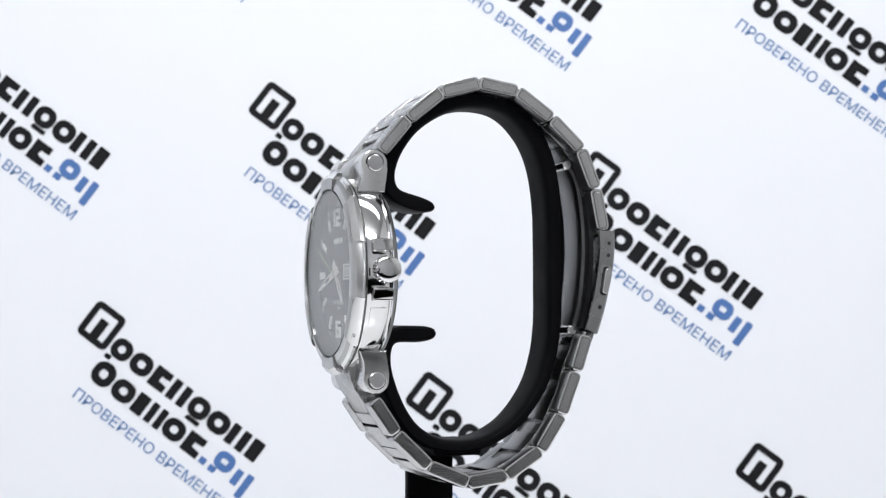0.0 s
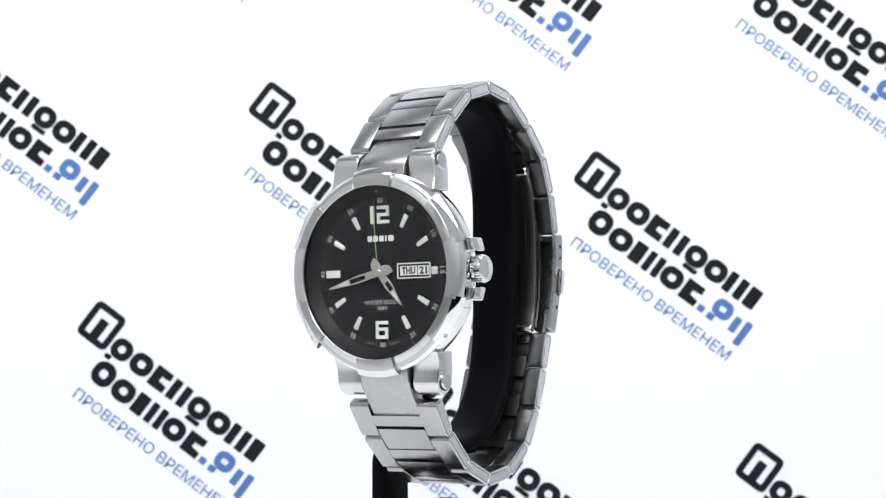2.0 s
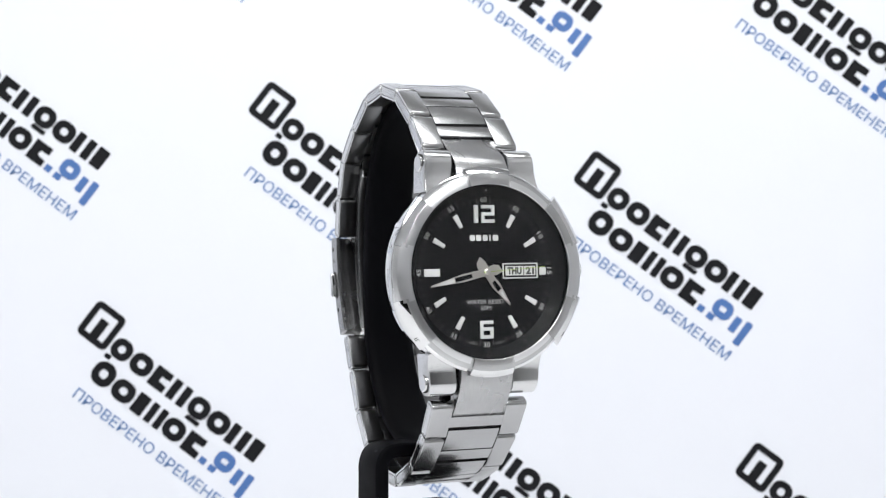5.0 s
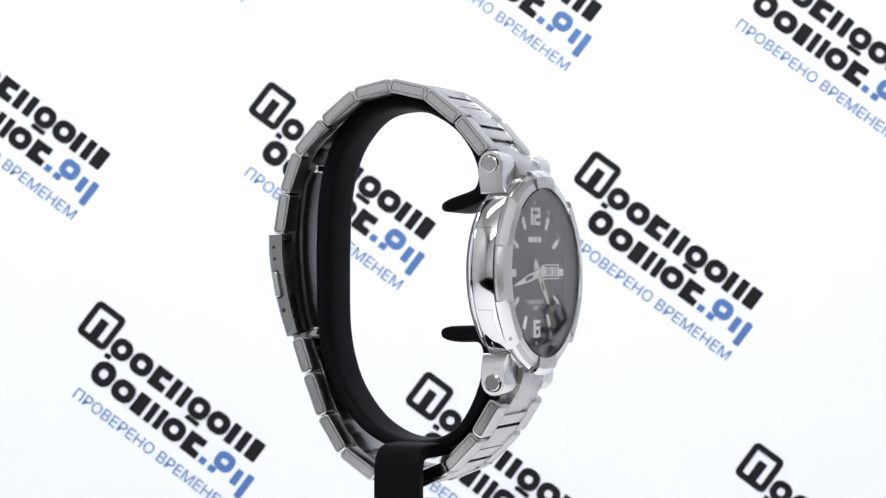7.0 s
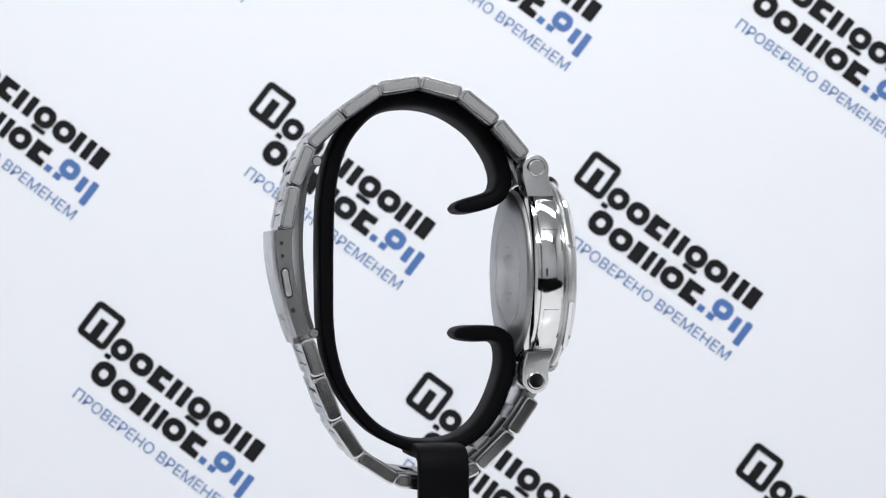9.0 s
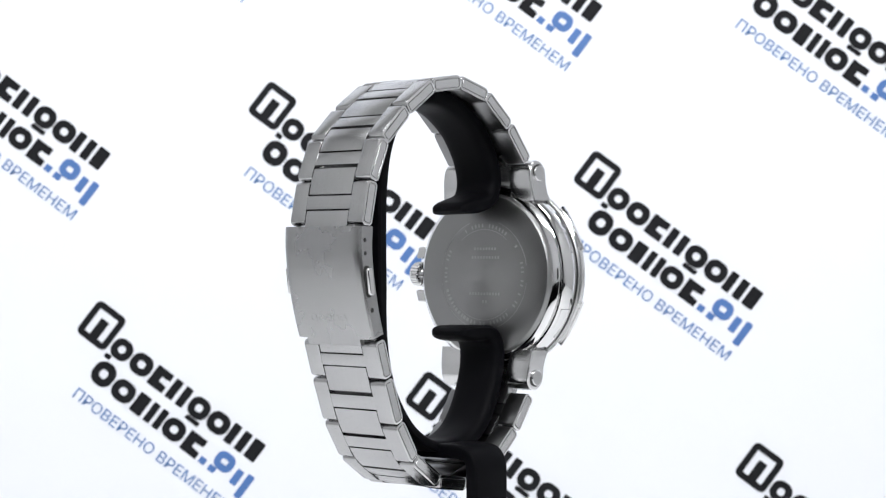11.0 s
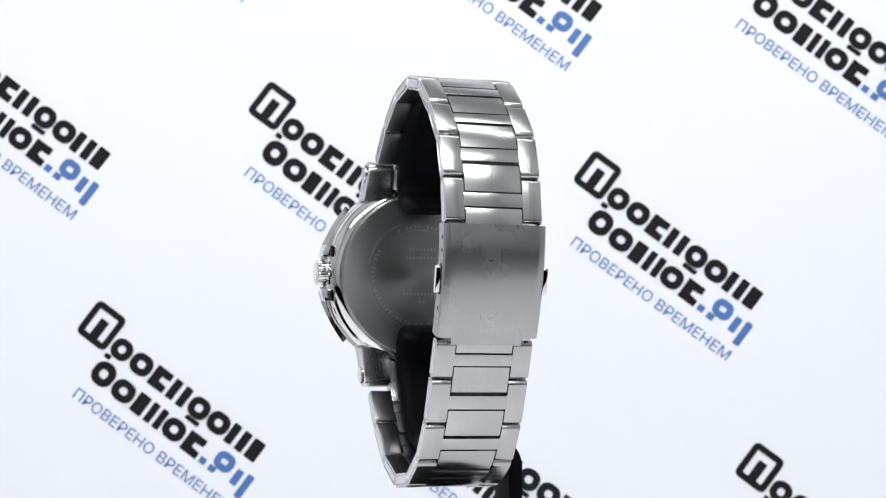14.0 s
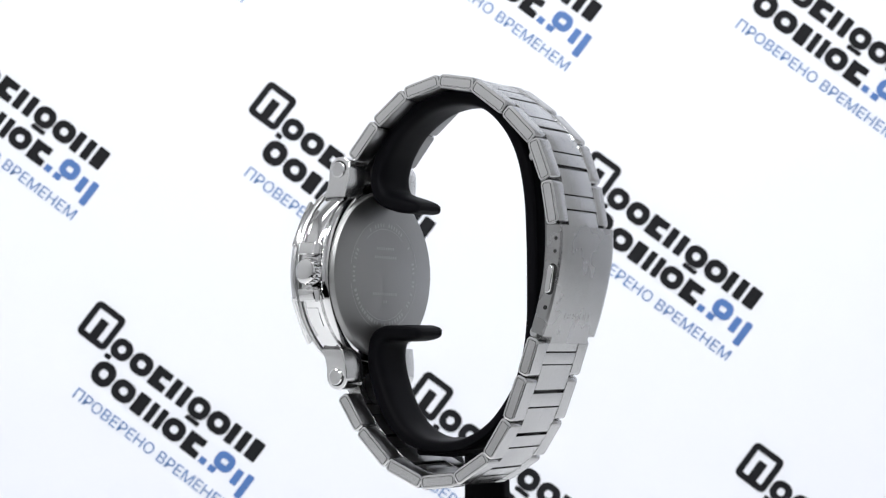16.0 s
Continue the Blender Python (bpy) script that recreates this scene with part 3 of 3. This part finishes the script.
def build_crown():
    bm = bmesh.new()
    rings = []
    for x, r, knurl in ((20.6, 1.6, 0), (21.4, 1.6, 0), (21.45, 2.7, 0.10), (21.7, 2.95, 0.16), (23.5, 2.95, 0.16), (23.9, 2.75, 0.05), (24.15, 2.3, 0), (24.2, 1.2, 0), (24.2, 0.01, 0)):
        ring = []
        for k in range(96):
            a = 2 * math.pi * k / 96
            rr = r - (knurl if k % 4 < 2 else 0) * 1.5
            ring.append(bm.verts.new((x, -19.4 + rr * math.cos(a), rr * math.sin(a))))
        rings.append(ring)
    for a, b in zip(rings, rings[1:]):
        for k in range(96):
            bm.faces.new((a[k], a[(k + 1) % 96], b[(k + 1) % 96], b[k]))
    part("crown", bm, POLISHED, watch, "ribbed polished steel crown")


# the bracelet's joints on its outer face, from the 12 o'clock lugs over the top, and from the clasp round below; (y, z)
UPPER = [(-17.7, 26.4), (-11.15, 34.1), (-3.1, 40.4), (6.3, 42.8), (15.7, 41.2), (24.1, 35.2), (31.3, 28.2), (34.8, 19.2), (36.6, 9.6)]
LOWER = [(32.1, -14.2), (29.3, -22.4), (25.6, -32.0), (20.3, -40.1), (11.9, -45.6), (2.5, -46.8), (-6.9, -42.9), (-14.6, -35.5), (-19.7, -27.8)]
WIDE, MID, THICK, OFF = 10.45, 6.2, 2.7, -0.25


def frame_between(a, b):
    """The pose of a link: x across, y along the bracelet, z outwards."""
    a, b = Vector((0, *a)), Vector((0, *b))
    along = (b - a).normalized()
    x = Vector((1, 0, 0))
    out = x.cross(along)
    m = Matrix((x, along, out)).transposed().to_4x4()
    m.translation = (a + Vector((OFF, 0, 0))) * MM
    return m, (b - a).length


def side_block(x0, x1, L):
    pill = [(L / 2 + y, -0.85 + z) for y, z in rounded(L - 0.3, THICK + 0.45, 1.05, 4)]
    bm = prism(pill, x0, x1, 0.32, 2)
    outer = max((f for f in bm.faces if abs(f.normal.x) > 0.9 and abs(f.calc_center_median().x) > 9), key=lambda f: f.calc_area())
    for thick, deep in ((0.16, 0), (0.08, -0.16), (0.12, 0.0), (0.08, 0.16)):
        bmesh.ops.inset_individual(bm, faces=[outer], thickness=thick, depth=deep)
    return bm


def half_width(d):
    """Half the bracelet's width at d links from the lugs."""
    return WIDE + 0.8 * max(0.0, 1 - d / 3.2)


def bracelet_row(joints, flip):
    last = len(joints) - 1
    for k, (a, b) in enumerate(zip(joints, joints[1:])):
        m, L = frame_between(a, b)
        w0, w1 = (half_width(last - k), half_width(last - k - 1)) if flip else (half_width(k), half_width(k + 1))
        # The last box is an added plate that darkens the centre gaps.
        bm = joined(side_block(MID + 0.05, WIDE, L), side_block(-WIDE, -MID - 0.05, L), box(-MID - 0.4, MID + 0.4, 0.352 * L, 0.648 * L, -1.9, 0.62, 0.1),
                    box(-MID - 0.3, MID + 0.3, 0.03 * L, 0.97 * L, -1.6, -0.9, 0))
        for v in bm.verts:
            if abs(v.co.x) > 8:
                v.co.x += math.copysign(w0 + (w1 - w0) * v.co.y / L - WIDE, v.co.x)
        me = finish(bm)
        me.materials.append(BRUSHED)
        me.materials.append(LINK_SIDE)
        me.materials.append(SHADED_STEEL)
        # Inward faces and the gap plate take the steel darkened for shade.
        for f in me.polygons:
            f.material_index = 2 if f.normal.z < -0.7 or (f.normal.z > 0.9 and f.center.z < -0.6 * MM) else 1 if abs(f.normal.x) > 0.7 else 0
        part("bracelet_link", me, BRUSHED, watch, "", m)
    for k in range(1, len(joints) - 1):
        p, j, n = [Vector((0, *q)) for q in joints[k - 1:k + 2]]
        d0, d1 = (j - p).normalized(), (n - j).normalized()
        along = (d0 + d1).normalized()
        x = Vector((1, 0, 0))
        out = x.cross(along)
        m = Matrix((x, along, out)).transposed().to_4x4()
        m.translation = (j + Vector((OFF, 0, 0))) * MM
        far, near = 0.268, 0.322
        half0, half1 = (near if flip else far) * (j - p).length, (far if flip else near) * (n - j).length
        drop = math.tan(d0.angle(d1) / 2)
        lift = 0.62
        pts = [(-half0, lift - drop * half0), (-half0 * 0.5, lift - drop * half0 * 0.62), (0, lift - 0.42 * drop * half0), (half1 * 0.5, lift - drop * half1 * 0.62), (half1, lift - drop * half1)]
        low = [(y * 0.9, z - (3.1 if flip or k > 4 else 2.3)) for y, z in pts]
        me = finish(prism(pts + low[::-1], -MID + 0.1, MID - 0.1, 0.1))
        me.materials.append(BRUSHED)
        me.materials.append(SHADED_STEEL)
        # The underside carries its shade in the colour.
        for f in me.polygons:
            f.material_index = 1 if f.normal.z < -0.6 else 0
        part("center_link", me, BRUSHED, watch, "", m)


def build_bracelet():
    bracelet_row(UPPER, False)
    bracelet_row(LOWER, True)
    top = [(-23.2, 19.2), (-22.7, 22.3), (-21.2, 24.6), (-18.2, 26.5), (-15.6, 28.9), (-13.8, 27.2), (-16.0, 25.0), (-17.6, 22.6), (-18.2, 20.0), (-19.0, 19.0)]
    low = [(-23.2, -19.2), (-22.9, -22.6), (-21.9, -25.3), (-20.2, -27.8), (-18.1, -30.6), (-16.0, -29.3), (-17.3, -27.0), (-18.0, -24.0), (-18.4, -20.5), (-19.0, -19.0)]
    for pts in (top, low):
        part("end_link", prism(pts, -MID + 0.1, MID - 0.1, 0.16), BRUSHED_Z, watch, "brushed steel end link between the lugs")
    # centre pieces that run under the clasp
    for a, b in ((UPPER[-2], UPPER[-1]), (LOWER[1], LOWER[0])):
        m, L = frame_between(a, b)
        if b == LOWER[0]:
            m = m @ Matrix.Diagonal((-1, 1, -1, 1))
        bm = box(-MID + 0.1, MID - 0.1, 0.68 * L, 1.12 * L, -THICK + 0.5, 0.58, 0.15)
        part("center_link", bm, BRUSHED, watch, "", m)


def build_clasp():
    path = spline([(38.8, 9.4), (38.7, 4.8), (38.1, 0.4), (37.1, -4.2), (35.7, -9.3), (34.1, -13.9)], 5)
    wall = [(-11.2, -4.3), (-11.2, -1.0), (-10.85, -0.45), (-9.8, -0.05), (-9.3, 0.0), (8.8, 0.0), (9.3, -0.05), (10.35, -0.45), (10.7, -1.0), (10.7, -4.3),
            (9.9, -4.3), (9.9, -1.1), (-10.4, -1.1), (-10.4, -4.3)]
    clasp = part("clasp", sweep(path, wall, taper=lambda s: (1.0, 1.0 - 0.18 * s, 0.0)), CLASP_STEEL, watch, "brushed steel folding clasp")
    tab = spline([(34.15, -13.7), (33.6, -15.3)], 2)
    part("clasp_tab", sweep(tab, [(-7.6, -1.1), (-7.6, 0.0), (7.6, 0.0), (7.6, -1.1)]), CLASP_STEEL, clasp)
    for side in (-1, 1):
        for y, z, r in ((36.8, 6.6, 0.42), (36.6, 3.9, 0.42), (34.3, -7.8, 0.5)):
            bm = lathe([(0.01, 0.0), (r, 0.0), (r, -0.3), (0.01, -0.3)], 16)
            bm.transform(Matrix.Translation((side * 10.97 - 0.25, y, z)) @ Matrix.Rotation(radians(-90 * side), 4, "Z"))
            part("pin_hole", bm, HOLE, clasp)
        aim = Matrix(((0, 0, side), (side, 0, 0), (0, 1, 0))).to_4x4()
        spot = place(side * 10.96 - 0.25, 35.7, -1.9) @ pose(0, 0, 0, -10) @ aim
        part("button_slot", flat([rounded(1.9, 6.6, 0.9)], 0.02), HOLE, clasp, "", spot)
        part("push_button", flat([rounded(1.3, 5.8, 0.6)], 0.85, 0.12), POLISHED, clasp, "small polished oval push button", spot)
    # engraved maker's mark, plain blocks
    loops = []
    for k in range(5):
        loops += ring_shape((k - 2) * 2.1, 0, 1.6, 1.5, 0.16, 0.4)
    mk = part("engraved_mark", flat(loops, 0.02), BRUSHED, clasp, "faint engraved row of plain blocks")
    mk.matrix_basis = Matrix.Translation((0, 35.62 * MM, -9.6 * MM)) @ pose(0, 0, 0, 72, 0, 0) @ pose(0, 0, 0, 0, 180, 0)
    blade = spline([(28.6, 24.4), (30.6, 20.5), (31.7, 14.5), (32.1, 8.0), (31.9, 1.9), (30.9, -6.9), (29.4, -12.6)], 6)
    ridge = [(-6.8, -0.5), (-6.8, 0.3), (-6.3, 0.5), (-4.4, 0.5), (-4.0, 0.1), (4.0, 0.1), (4.4, 0.5), (6.3, 0.5), (6.8, 0.3), (6.8, -0.5)]
    # Both blades get the darker steel, standing for shade inside the clasp.
    part("clasp_blade", sweep(blade, [(x, -n) for x, n in ridge]), SHADED_STEEL, clasp, "curved steel folding blade inside the clasp")
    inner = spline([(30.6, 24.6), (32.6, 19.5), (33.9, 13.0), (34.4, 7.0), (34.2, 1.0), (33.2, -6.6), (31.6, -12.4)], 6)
    part("clasp_blade", sweep(inner, [(-6.4, 0.45), (-6.4, -0.45), (6.4, -0.45), (6.4, 0.45)]), SHADED_STEEL, clasp, "flat second blade folded behind the first")
    for y, z in ((28.6, 24.6), (29.2, -12.9)):
        bm = lathe([(0.01, -6.9), (0.9, -6.9), (1.15, -6.6), (1.15, 6.6), (0.9, 6.9), (0.01, 6.9)], 24)
        bm.transform(Matrix.Translation((0, y, z)) @ Matrix.Rotation(radians(90), 4, "Z"))
        part("hinge", bm, SATIN, clasp)


build_case()
build_bezel()
build_dial()
hour_hand, minute_hand, second_hand = build_hands()
build_crown()
build_bracelet()
build_clasp()


# ---- what moves: the holder and the watch turn together, and the hands run ----
def turn_at(t):
    return 19.1285 * t - 70.98


def motions():
    steps = [0.5 * k for k in range(33)]
    walk(holder, [(t, pose(0, 0, 0, 0, 0, turn_at(t))) for t in steps])
    walk(watch, [(t, pose(0, 0, 7.2 * MM, 0, -1.25, turn_at(t))) for t in steps])
    walk(second_hand, [(t, place(0, DIAL_Y - 1.4, 0, 0, 47 + 30 * (t - 3.7), 0)) for t in steps])
    walk(minute_hand, [(t, place(0, DIAL_Y - 0.95, 0, 0, 256.9 + 0.5 * (t - 3.7), 0)) for t in steps])
    walk(hour_hand, [(t, place(0, DIAL_Y - 0.55, 0, 0, 142.3 + 0.04 * (t - 3.7), 0)) for t in steps])


motions()
